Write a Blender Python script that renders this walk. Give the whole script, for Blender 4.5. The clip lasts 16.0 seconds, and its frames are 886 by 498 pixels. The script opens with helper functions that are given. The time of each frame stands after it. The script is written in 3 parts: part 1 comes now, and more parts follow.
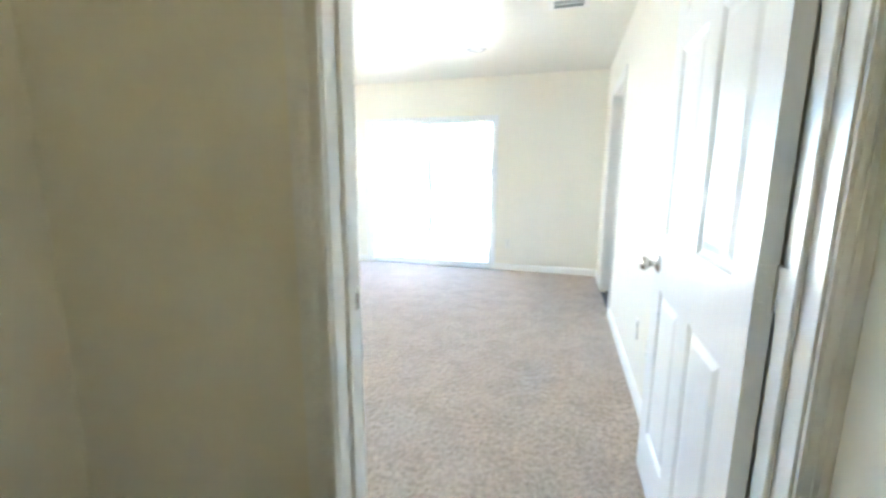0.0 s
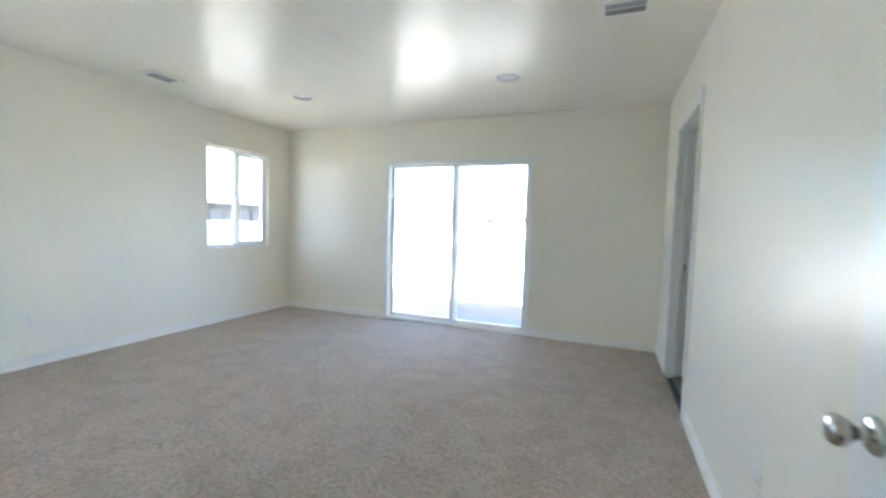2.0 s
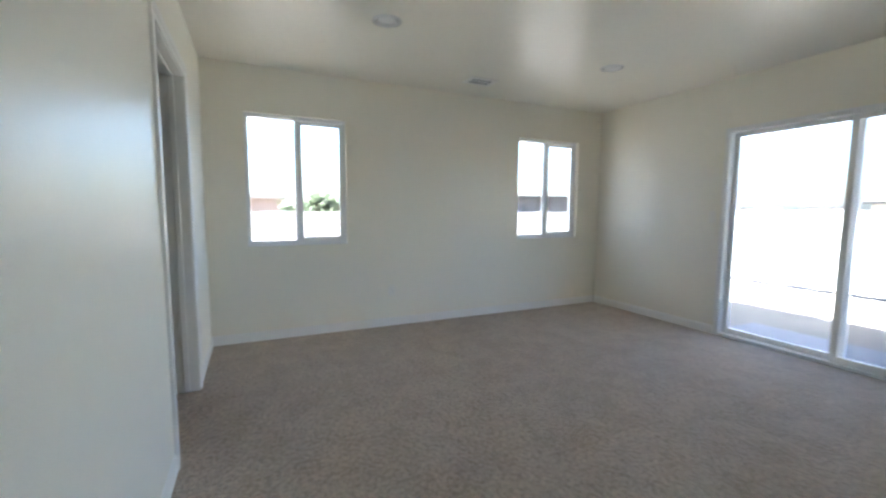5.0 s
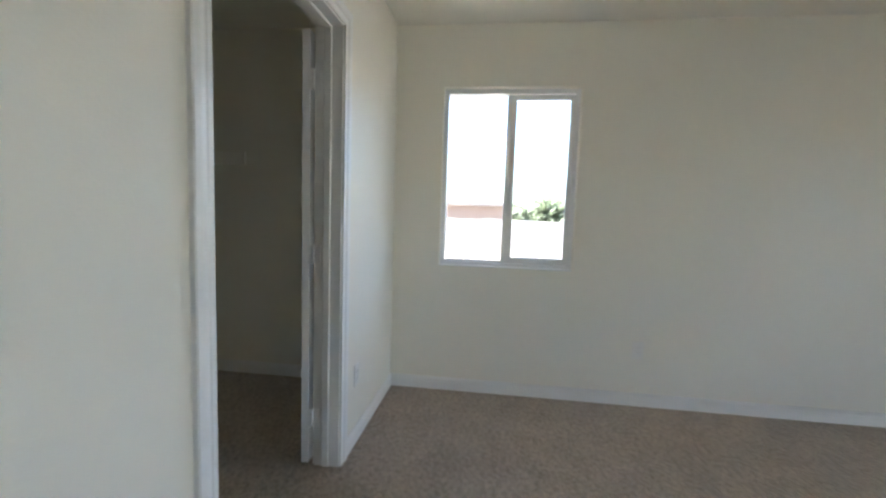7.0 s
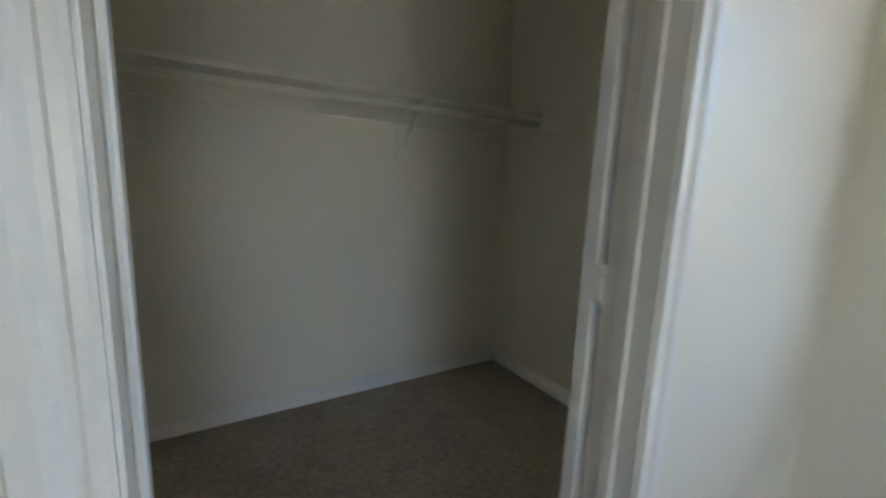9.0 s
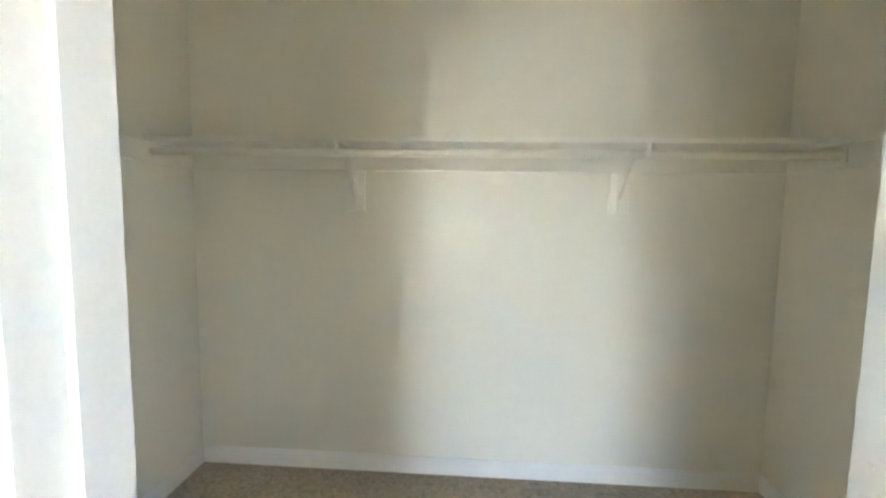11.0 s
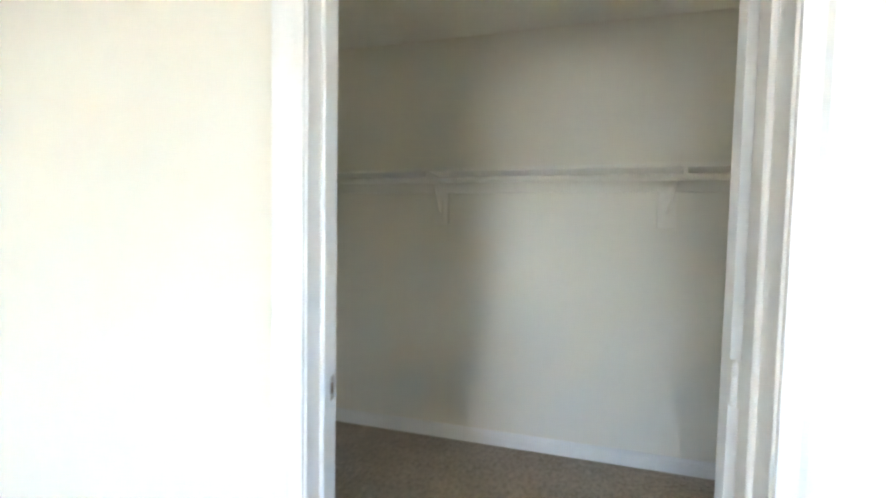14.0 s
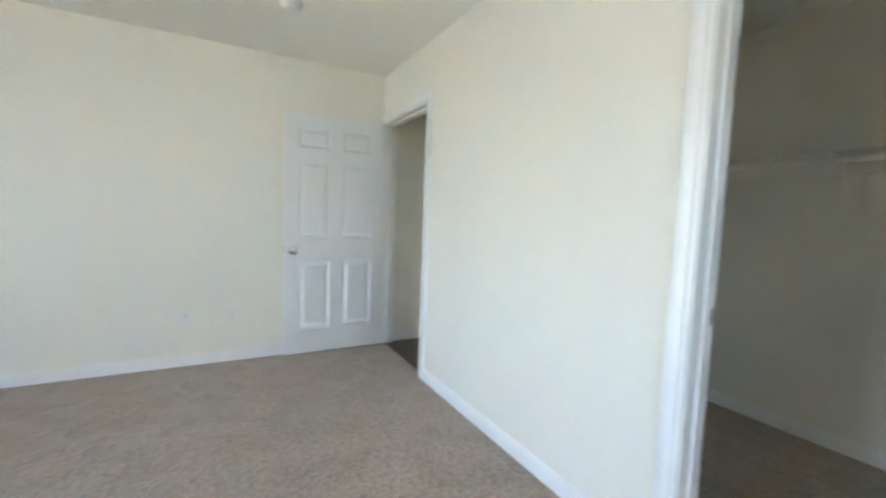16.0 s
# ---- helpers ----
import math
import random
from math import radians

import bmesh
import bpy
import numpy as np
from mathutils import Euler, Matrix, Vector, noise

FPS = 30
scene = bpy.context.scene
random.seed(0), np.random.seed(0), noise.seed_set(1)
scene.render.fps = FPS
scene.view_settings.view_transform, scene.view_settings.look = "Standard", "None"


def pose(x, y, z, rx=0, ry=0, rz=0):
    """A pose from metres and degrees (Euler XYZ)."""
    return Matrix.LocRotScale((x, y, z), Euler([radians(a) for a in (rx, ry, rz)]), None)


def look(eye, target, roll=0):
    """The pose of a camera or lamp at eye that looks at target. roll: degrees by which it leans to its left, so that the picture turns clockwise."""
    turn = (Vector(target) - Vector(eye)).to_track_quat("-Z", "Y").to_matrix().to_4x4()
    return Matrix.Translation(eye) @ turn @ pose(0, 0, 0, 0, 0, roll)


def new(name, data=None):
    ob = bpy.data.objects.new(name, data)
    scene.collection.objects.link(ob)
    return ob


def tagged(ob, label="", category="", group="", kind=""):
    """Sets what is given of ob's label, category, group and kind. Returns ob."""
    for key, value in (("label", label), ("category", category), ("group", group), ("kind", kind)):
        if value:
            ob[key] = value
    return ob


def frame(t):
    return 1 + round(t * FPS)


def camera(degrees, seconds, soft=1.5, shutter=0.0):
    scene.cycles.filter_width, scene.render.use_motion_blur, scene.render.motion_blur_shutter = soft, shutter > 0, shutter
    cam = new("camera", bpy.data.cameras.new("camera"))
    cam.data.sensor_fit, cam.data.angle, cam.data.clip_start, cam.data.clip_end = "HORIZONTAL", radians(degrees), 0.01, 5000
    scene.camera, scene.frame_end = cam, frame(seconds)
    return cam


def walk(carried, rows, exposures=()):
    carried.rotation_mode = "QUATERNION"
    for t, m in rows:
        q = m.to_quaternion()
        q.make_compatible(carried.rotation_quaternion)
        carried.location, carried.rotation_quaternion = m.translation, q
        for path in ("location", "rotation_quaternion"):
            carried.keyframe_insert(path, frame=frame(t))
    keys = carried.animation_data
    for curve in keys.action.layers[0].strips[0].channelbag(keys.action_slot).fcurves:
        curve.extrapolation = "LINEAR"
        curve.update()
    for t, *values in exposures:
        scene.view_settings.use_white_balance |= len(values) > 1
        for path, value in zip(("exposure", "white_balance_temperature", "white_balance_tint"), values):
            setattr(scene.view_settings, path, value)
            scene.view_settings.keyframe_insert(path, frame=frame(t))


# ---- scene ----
cam = camera(94.6, 16.0, soft=2.3, shutter=0.5)
PATH = [
    (0, (-0.438, -0.873, 1.207), (-0.992, 1.018, 0.864), 0.3),
    (0.5, (-0.456, -0.685, 1.22), (-0.759, 1.276, 0.964), 0.6),
    (1, (-0.41, -0.445, 1.249), (-0.881, 1.489, 1.06), 0.5),
    (1.5, (-0.43, -0.262, 1.246), (-1.004, 1.646, 1.078), 0.8),
    (2, (-0.508, -0.08, 1.221), (-1.253, 1.773, 1.102), 1.6),
    (2.5, (-0.574, -0.007, 1.227), (-1.574, 1.719, 1.087), 0.9),
    (3, (-0.595, 0.096, 1.233), (-1.857, 1.642, 1.103), 0.9),
    (3.5, (-0.571, 0.173, 1.222), (-2.018, 1.551, 1.12), 0.4),
    (4, (-0.577, 0.234, 1.227), (-2.157, 1.456, 1.121), 0.1),
    (4.5, (-0.589, 0.288, 1.228), (-2.281, 1.345, 1.09), 0.1),
    (4.7, (-0.601, 0.313, 1.216), (-2.336, 1.295, 1.055), 0.2),
    (6.8, (-1.827, 0.698, 1.221), (-3.81, 0.509, 1.035), 1.7),
    (7, (-1.955, 0.695, 1.223), (-3.933, 0.447, 1.054), 1.9),
    (7.5, (-2.288, 0.678, 1.216), (-4.189, 0.085, 1.033), -0.2),
    (8, (-2.589, 0.725, 1.195), (-4.273, -0.344, 1.049), 1.1),
    (8.5, (-2.807, 0.587, 1.229), (-4.286, -0.739, 0.994), 2.0),
    (9, (-2.956, 0.449, 1.24), (-3.99, -1.23, 0.904), 2.3),
    (9.5, (-3.047, 0.366, 1.238), (-3.619, -1.509, 0.85), 2.3),
    (9.7, (-3.106, 0.342, 1.247), (-3.509, -1.576, 0.849), 2.3),
    (11.8, (-3.284, 0.308, 1.345), (-3.119, -1.684, 1.417), 0.9),
    (12, (-3.273, 0.308, 1.341), (-3.119, -1.681, 1.47), 1.1),
    (12.5, (-3.271, 0.361, 1.341), (-3.119, -1.624, 1.531), 1.2),
    (13, (-3.283, 0.48, 1.305), (-3.03, -1.497, 1.47), 1.7),
    (13.5, (-3.318, 0.632, 1.33), (-3.008, -1.344, 1.362), 0.7),
    (14, (-3.393, 0.763, 1.305), (-2.872, -1.165, 1.211), 1.1),
    (14.5, (-3.502, 0.924, 1.284), (-2.652, -0.878, 1.104), 1.9),
    (15, (-3.56, 1.072, 1.254), (-2.379, -0.53, 1.057), 2.0),
    (15.5, (-3.587, 1.214, 1.233), (-2.091, -0.103, 1.072), 2.2),
    (16, (-3.63, 1.326, 1.22), (-1.881, 0.368, 1.061), 2.1),
]
EXPOSURES = [
    (0.0, 6.70, 5390, 6), (0.5, 6.35, 5390, 6), (1.0, 5.90, 5390, 6), (1.5, 5.72, 5390, 6), (2.0, 5.47, 5380, 6), (3.0, 5.15, 5480, 7), (4.7, 4.65, 5560, 8),
    (6.8, 4.46, 5810, 9), (8.0, 4.55, 5860, 8), (9.0, 4.50, 5950, 8), (9.7, 5.50, 5870, 8), (11.8, 6.72, 6170, 8), (13.0, 6.64, 6170, 8),
    (14.0, 6.06, 5840, 9), (14.5, 5.93, 5740, 9), (15.0, 5.83, 5740, 9), (16.0, 5.52, 5590, 7)]
walk(cam, [(t, look(eye, target, roll)) for t, eye, target, roll in PATH], EXPOSURES)

# ---- world, sun, exposure ----
SUN_EL, SUN_AZ = radians(57), radians(183)   # azimuth clockwise from north (+y)
world = bpy.data.worlds.new("sky")
scene.world = world
world.use_nodes = True
wn = world.node_tree
sky = wn.nodes.new("ShaderNodeTexSky")
sky.sky_type = "NISHITA"
sky.sun_disc = False
sky.sun_elevation = SUN_EL
sky.sun_rotation = SUN_AZ
sky.dust_density = 3.0
sky.air_density = 1.0
wn.links.new(sky.outputs[0], wn.nodes["Background"].inputs[0])
wn.nodes["Background"].inputs[1].default_value = 0.05
sun_data = bpy.data.lights.new("sun", "SUN")
sun_data.energy, sun_data.angle, sun_data.color = 5.0, radians(0.5), (1.0, 0.965, 0.92)
sun = new("sun", sun_data)
sun_from = Vector((math.sin(SUN_AZ) * math.cos(SUN_EL), math.cos(SUN_AZ) * math.cos(SUN_EL), math.sin(SUN_EL)))
sun.matrix_world = look(sun_from * 60, (0, 0, 0))

scene.cycles.max_bounces, scene.cycles.diffuse_bounces = 16, 10

ASSUMED_LAMP = (-0.62, -1.55)   # assumed, unseen: a warm lamp inferred from the hall's tint, behind the walker
hall_data = bpy.data.lights.new("assumed_hall_lamp", "POINT")
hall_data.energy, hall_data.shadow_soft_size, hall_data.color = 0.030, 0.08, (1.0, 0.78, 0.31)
assumed_hall_lamp = new("assumed_hall_lamp", hall_data)
assumed_hall_lamp.matrix_world = pose(ASSUMED_LAMP[0], ASSUMED_LAMP[1], 2.17)



def sky_portal(x, y, z, w, h, turn):
    """Guides the sky's light in through an opening of the outer wall; gives off none of its own."""
    data = bpy.data.lights.new("sky_portal", "AREA")
    data.shape, data.size, data.size_y = "RECTANGLE", w, h
    data.cycles.is_portal = True
    new("sky_portal", data).matrix_world = pose(x, y, z, 0, 0, turn) @ pose(0, 0, 0, -90, 0, 0)


sky_portal(-2.21, 4.645, 0.98, 1.84, 2.02, 0)
sky_portal(-4.88, 0.766, 1.468, 0.9, 1.2, 90)
sky_portal(-4.88, 3.675, 1.468, 0.9, 1.2, 90)

# ---- materials ----


def material(name, colour, rough=0.5, metal=0.0, vary=0.0, vary_scale=3.0, bump=0.0, bump_scale=200.0, coarse=0.0, coarse_scale=8.0, tone=None, specular=0.5, grain=None):
    """A painted or solid surface: colour drifting at two scales, with fine and coarse relief. grain: stretch of the noise."""
    m = bpy.data.materials.new(name)
    m.use_nodes = True
    n, l = m.node_tree.nodes, m.node_tree.links
    b = n["Principled BSDF"]
    b.inputs["Roughness"].default_value, b.inputs["Metallic"].default_value = rough, metal
    b.inputs["Specular IOR Level"].default_value = specular
    b.inputs["Base Color"].default_value = (*colour, 1)
    at = n.new("ShaderNodeTexCoord")
    mapped = n.new("ShaderNodeMapping")
    mapped.inputs["Scale"].default_value = grain or (1, 1, 1)
    l.new(at.outputs["Object"], mapped.inputs[0])
    if vary:
        big, small = n.new("ShaderNodeTexNoise"), n.new("ShaderNodeTexNoise")
        big.inputs["Scale"].default_value, small.inputs["Scale"].default_value = vary_scale, vary_scale * 23
        big.inputs["Detail"].default_value = 4
        add = n.new("ShaderNodeMath")
        add.operation = "ADD"
        ramp = n.new("ShaderNodeValToRGB")
        other = tone or [c * (1 - vary) for c in colour]
        ramp.color_ramp.elements[0].color, ramp.color_ramp.elements[1].color = (*other, 1), (*colour, 1)
        ramp.color_ramp.elements[0].position, ramp.color_ramp.elements[1].position = 0.36, 0.64
        for k in (big, small):
            l.new(mapped.outputs[0], k.inputs["Vector"])
        half = n.new("ShaderNodeMath")
        half.operation, half.inputs[1].default_value = "MULTIPLY", 0.5
        l.new(big.outputs[0], add.inputs[0])
        l.new(small.outputs[0], add.inputs[1])
        l.new(add.outputs[0], half.inputs[0])
        l.new(half.outputs[0], ramp.inputs[0])
        l.new(ramp.outputs[0], b.inputs["Base Color"])
    last = None
    for strength, scale, dist in ((coarse, coarse_scale, 0.01), (bump, bump_scale, 0.002)):
        if strength:
            k, r = n.new("ShaderNodeTexNoise"), n.new("ShaderNodeBump")
            k.inputs["Scale"].default_value, k.inputs["Detail"].default_value = scale, 2
            r.inputs["Strength"].default_value, r.inputs["Distance"].default_value = strength, dist
            l.new(mapped.outputs[0], k.inputs["Vector"])
            l.new(k.outputs[0], r.inputs["Height"])
            if last:
                l.new(last.outputs[0], r.inputs["Normal"])
            l.new(r.outputs[0], b.inputs["Normal"])
            last = r
    return m


PAINT = material("cream_wall_paint", (0.91, 0.875, 0.77), 0.34, specular=0.42, vary=0.015, vary_scale=0.8, bump=0.4, bump_scale=110, coarse=0.02, coarse_scale=4)
CEIL = material("ceiling_paint", (0.91, 0.885, 0.80), 0.31, specular=0.3, vary=0.03, vary_scale=1.2, bump=0.12, bump_scale=110, coarse=0.02, coarse_scale=3)
TRIM = material("white_trim_paint", (0.92, 0.91, 0.875), 0.28, vary=0.04, vary_scale=4, bump=0.04, bump_scale=60)
DOORPAINT = material("white_door_paint", (0.90, 0.895, 0.875), 0.30, specular=0.35, vary=0.03, vary_scale=3, bump=0.10, bump_scale=120, grain=(1, 1, 0.06))
SHELF = material("cream_shelf_paint", (0.93, 0.90, 0.81), 0.28, vary=0.03, vary_scale=3, bump=0.03, bump_scale=70)
VINYL = material("white_vinyl", (0.89, 0.89, 0.89), 0.32, vary=0.04, vary_scale=6, bump=0.02, bump_scale=90)
PLASTIC = material("white_plastic", (0.89, 0.87, 0.81), 0.35, vary=0.03, vary_scale=20)
DARKSLOT = material("dark_slot", (0.03, 0.03, 0.03), 0.7, vary=0.3, vary_scale=40)
SLOT_SHADE = material("slot_shade_grey", (0.58, 0.58, 0.58), 0.6, vary=0.2, vary_scale=30)
NICKEL = material("satin_nickel", (0.62, 0.60, 0.57), 0.24, metal=1.0, vary=0.08, vary_scale=60)
BRONZE = material("dark_bronze", (0.07, 0.05, 0.035), 0.42, metal=0.7, vary=0.3, vary_scale=40)
BRASS = material("worn_wood_pocket", (0.22, 0.13, 0.06), 0.7, vary=0.4, vary_scale=50)
FROST = material("frosted_glass_dome", (0.82, 0.82, 0.80), 0.28, vary=0.06, vary_scale=12)
GLOSSRING = material("glossy_white_ring", (0.86, 0.86, 0.85), 0.22, metal=0.0, vary=0.03, vary_scale=20)
LENS = material("opal_lens", (0.85, 0.85, 0.84), 0.45, vary=0.05, vary_scale=30)
PLANK = material("dark_wood_plank", (0.085, 0.05, 0.035), 0.35, vary=0.5, vary_scale=5, bump=0.15, bump_scale=90, grain=(6, 0.5, 1))
VINYLFLOOR = material("grey_sheet_vinyl", (0.33, 0.31, 0.28), 0.5, vary=0.2, vary_scale=4, bump=0.05, bump_scale=60)
CONCRETE = material("broom_concrete", (0.19, 0.19, 0.205), 0.85, vary=0.18, vary_scale=3, bump=0.4, bump_scale=120, coarse=0.1, coarse_scale=5)
DIRT = material("dry_dirt", (0.20, 0.172, 0.138), 0.95, vary=0.45, vary_scale=1.1, bump=0.6, bump_scale=60, coarse=0.8, coarse_scale=6)
# Paler than its wood, to bounce light indoors and look sunlit where shaded.
BOARD = material("bounce_pale_fence_board", (0.60, 0.57, 0.53), 0.85, vary=0.3, vary_scale=4, bump=0.3, bump_scale=80, grain=(4, 4, 0.4))
GREYBOARD = material("grey_siding", (0.085, 0.085, 0.092), 0.85, vary=0.3, vary_scale=4, bump=0.3, bump_scale=80, grain=(4, 4, 0.4))
STUCCO = material("pale_stucco", (0.52, 0.49, 0.44), 0.9, vary=0.1, vary_scale=1, bump=0.4, bump_scale=70)
REDSTUCCO = material("brown_stucco", (0.26, 0.195, 0.17), 0.9, vary=0.15, vary_scale=1, bump=0.4, bump_scale=70)
# Near-black so the eave strips and porch board read as shade; battens share it.
EAVE_BATTEN_BLACK = material("eave_shade_and_batten_black", (0.013, 0.012, 0.011), 0.8, vary=0.3, vary_scale=3)
ROOF = material("pale_roof_tile", (0.34, 0.31, 0.29), 0.85, vary=0.35, vary_scale=2, bump=0.5, bump_scale=25)
LEAF = material("leaf_green", (0.12, 0.145, 0.085), 0.6, vary=0.4, vary_scale=3)
leaf_nodes, leaf_links = LEAF.node_tree.nodes, LEAF.node_tree.links
leaf_glow, leaf_mix = leaf_nodes.new("ShaderNodeBsdfTranslucent"), leaf_nodes.new("ShaderNodeMixShader")
leaf_glow.inputs[0].default_value, leaf_mix.inputs[0].default_value = (0.16, 0.185, 0.11, 1), 0.3
leaf_links.new(leaf_nodes["Principled BSDF"].outputs[0], leaf_mix.inputs[1])
leaf_links.new(leaf_glow.outputs[0], leaf_mix.inputs[2])
leaf_links.new(leaf_mix.outputs[0], leaf_nodes["Material Output"].inputs[0])
BARK = material("bark", (0.12, 0.09, 0.07), 0.9, vary=0.4, vary_scale=9, bump=0.6, bump_scale=40, grain=(3, 3, 0.5))


def carpet_material():
    """Cut-pile carpet: tufts of mixed beige yarn, brushed patches and fine relief."""
    m = bpy.data.materials.new("beige_cut_pile_carpet")
    m.use_nodes = True
    n, l = m.node_tree.nodes, m.node_tree.links
    b = n["Principled BSDF"]
    b.inputs["Roughness"].default_value = 1.0
    b.inputs["Specular IOR Level"].default_value = 0.05
    b.inputs["Sheen Weight"].default_value = 0.25
    b.inputs["Sheen Roughness"].default_value = 0.5
    at = n.new("ShaderNodeTexCoord")
    tuft, yarn, brush = (n.new("ShaderNodeTexNoise") for _ in range(3))
    tuft.inputs["Scale"].default_value, tuft.inputs["Detail"].default_value, tuft.inputs["Roughness"].default_value = 40, 7, 0.76
    yarn.inputs["Scale"].default_value, yarn.inputs["Detail"].default_value = 330, 3
    brush.inputs["Scale"].default_value, brush.inputs["Detail"].default_value, brush.inputs["Distortion"].default_value = 5.5, 6, 0.5
    for k in (tuft, yarn, brush):
        l.new(at.outputs["Object"], k.inputs["Vector"])
    ramp = n.new("ShaderNodeValToRGB")
    e = ramp.color_ramp.elements
    e[0].position, e[0].color = 0.40, (0.25, 0.20, 0.157, 1)
    e[1].position, e[1].color = 0.60, (0.71, 0.61, 0.508, 1)
    mid = e.new(0.5)
    mid.color = (0.515, 0.432, 0.350, 1)
    mix = n.new("ShaderNodeMath")
    mix.operation = "ADD"
    half = n.new("ShaderNodeMath")
    half.operation, half.inputs[1].default_value = "MULTIPLY", 0.5
    l.new(tuft.outputs[0], mix.inputs[0])
    l.new(yarn.outputs[0], mix.inputs[1])
    l.new(mix.outputs[0], half.inputs[0])
    l.new(half.outputs[0], ramp.inputs[0])
    patch = n.new("ShaderNodeValToRGB")
    patch.color_ramp.elements[0].position, patch.color_ramp.elements[0].color = 0.38, (0.87, 0.86, 0.845, 1)
    patch.color_ramp.elements[1].position, patch.color_ramp.elements[1].color = 0.6, (1, 1, 1, 1)
    l.new(brush.outputs[0], patch.inputs[0])
    mul = n.new("ShaderNodeMix")
    mul.data_type, mul.blend_type = "RGBA", "MULTIPLY"
    mul.inputs[0].default_value = 1.0
    l.new(ramp.outputs[0], mul.inputs[6])
    l.new(patch.outputs[0], mul.inputs[7])
    l.new(mul.outputs[2], b.inputs["Base Color"])
    r1, r2 = n.new("ShaderNodeBump"), n.new("ShaderNodeBump")
    r1.inputs["Strength"].default_value, r1.inputs["Distance"].default_value = 0.8, 0.007
    r2.inputs["Strength"].default_value, r2.inputs["Distance"].default_value = 0.5, 0.004
    l.new(tuft.outputs[0], r1.inputs["Height"])
    l.new(yarn.outputs[0], r2.inputs["Height"])
    l.new(r1.outputs[0], r2.inputs["Normal"])
    l.new(r2.outputs[0], b.inputs["Normal"])
    return m


CARPET = carpet_material()


def glass_material():
    m = bpy.data.materials.new("clear_glass")
    m.use_nodes = True
    b = m.node_tree.nodes["Principled BSDF"]
    b.inputs["Base Color"].default_value = (0.97, 0.99, 0.98, 1)
    b.inputs["Roughness"].default_value = 0.0
    b.inputs["Transmission Weight"].default_value = 1.0
    b.inputs["IOR"].default_value = 1.45
    return m


GLASS = glass_material()


def screen_material():
    """Assumed insect screen, a plain tint that passes about seven tenths of the light."""
    m = bpy.data.materials.new("screen_tint")
    m.use_nodes = True
    n = m.node_tree.nodes
    thin = n.new("ShaderNodeBsdfTransparent")
    thin.inputs[0].default_value = (0.82, 0.82, 0.825, 1)   # passed twice, front and back of the mesh
    m.node_tree.links.new(thin.outputs[0], n["Material Output"].inputs[0])
    n.remove(n["Principled BSDF"])
    return m


MESH = screen_material()

# ---- building helpers ----


def box(bm, x0, x1, y0, y1, z0, z1):
    v = [bm.verts.new(p) for p in ((x0, y0, z0), (x1, y0, z0), (x1, y1, z0), (x0, y1, z0), (x0, y0, z1), (x1, y0, z1), (x1, y1, z1), (x0, y1, z1))]
    for q in ((3, 2, 1, 0), (4, 5, 6, 7), (0, 1, 5, 4), (1, 2, 6, 5), (2, 3, 7, 6), (3, 0, 4, 7)):
        bm.faces.new([v[i] for i in q])
    return bm


def boxed(x0, x1, y0, y1, z0, z1, bevel=0.0, segments=2):
    bm = box(bmesh.new(), x0, x1, y0, y1, z0, z1)
    if bevel:
        bmesh.ops.bevel(bm, geom=bm.edges[:], offset=bevel, segments=segments, affect="EDGES", profile=0.5)
    return bm


def lathe(profile, sides=32, bm=None):
    """A body turned about z from (radius, height) pairs; a radius of 0 closes it."""
    bm = bm or bmesh.new()
    rings = []
    for r, z in profile:
        if r < 1e-6:
            rings.append([bm.verts.new((0, 0, z))])
        else:
            rings.append([bm.verts.new((r * math.cos(2 * math.pi * i / sides), r * math.sin(2 * math.pi * i / sides), z)) for i in range(sides)])
    for a, b in zip(rings, rings[1:]):
        for i in range(sides):
            j = (i + 1) % sides
            q = [a[i % len(a)], a[j % len(a)], b[j % len(b)], b[i % len(b)]]
            q = list(dict.fromkeys(q))
            if len(q) > 2:
                bm.faces.new(q)
    bmesh.ops.recalc_face_normals(bm, faces=bm.faces[:])
    return bm


def swept(section, start, end, up, bm=None):
    """A straight moulding: section points (out, along up) carried from start to end; 'out' is end-start crossed with up, reversed."""
    bm = bm or bmesh.new()
    start, end, up = Vector(start), Vector(end), Vector(up)
    out = up.cross(end - start).normalized()
    a = [bm.verts.new(start + out * p + up * q) for p, q in section]
    b = [bm.verts.new(end + out * p + up * q) for p, q in section]
    k = len(section)
    for i in range(k):
        j = (i + 1) % k
        bm.faces.new((a[i], a[j], b[j], b[i]))
    bm.faces.new(a[::-1])
    bm.faces.new(b)
    bmesh.ops.recalc_face_normals(bm, faces=bm.faces[:])
    return bm


def part(name, bm, mat, parent=None, label="", at=None, smooth=False):
    mesh = bpy.data.meshes.new(name)
    bm.to_mesh(mesh)
    bm.free()
    mesh.materials.append(mat)
    if smooth:
        for p in mesh.polygons:
            p.use_smooth = True
    ob = new(name, mesh)
    ob.parent = parent
    if at is not None:
        ob.matrix_basis = at
    return tagged(ob, label)


def again(ob, parent, at):
    """The same mesh once more as a part of its own."""
    o = new(ob.name.split(".")[0], ob.data)
    o.parent, o.matrix_basis = parent, at
    return o


def thing(name, at, label, category, kind="", group=""):
    ob = new(name)
    ob.empty_display_size = 0.1
    ob.matrix_basis = at
    return tagged(ob, label, category, group, kind)


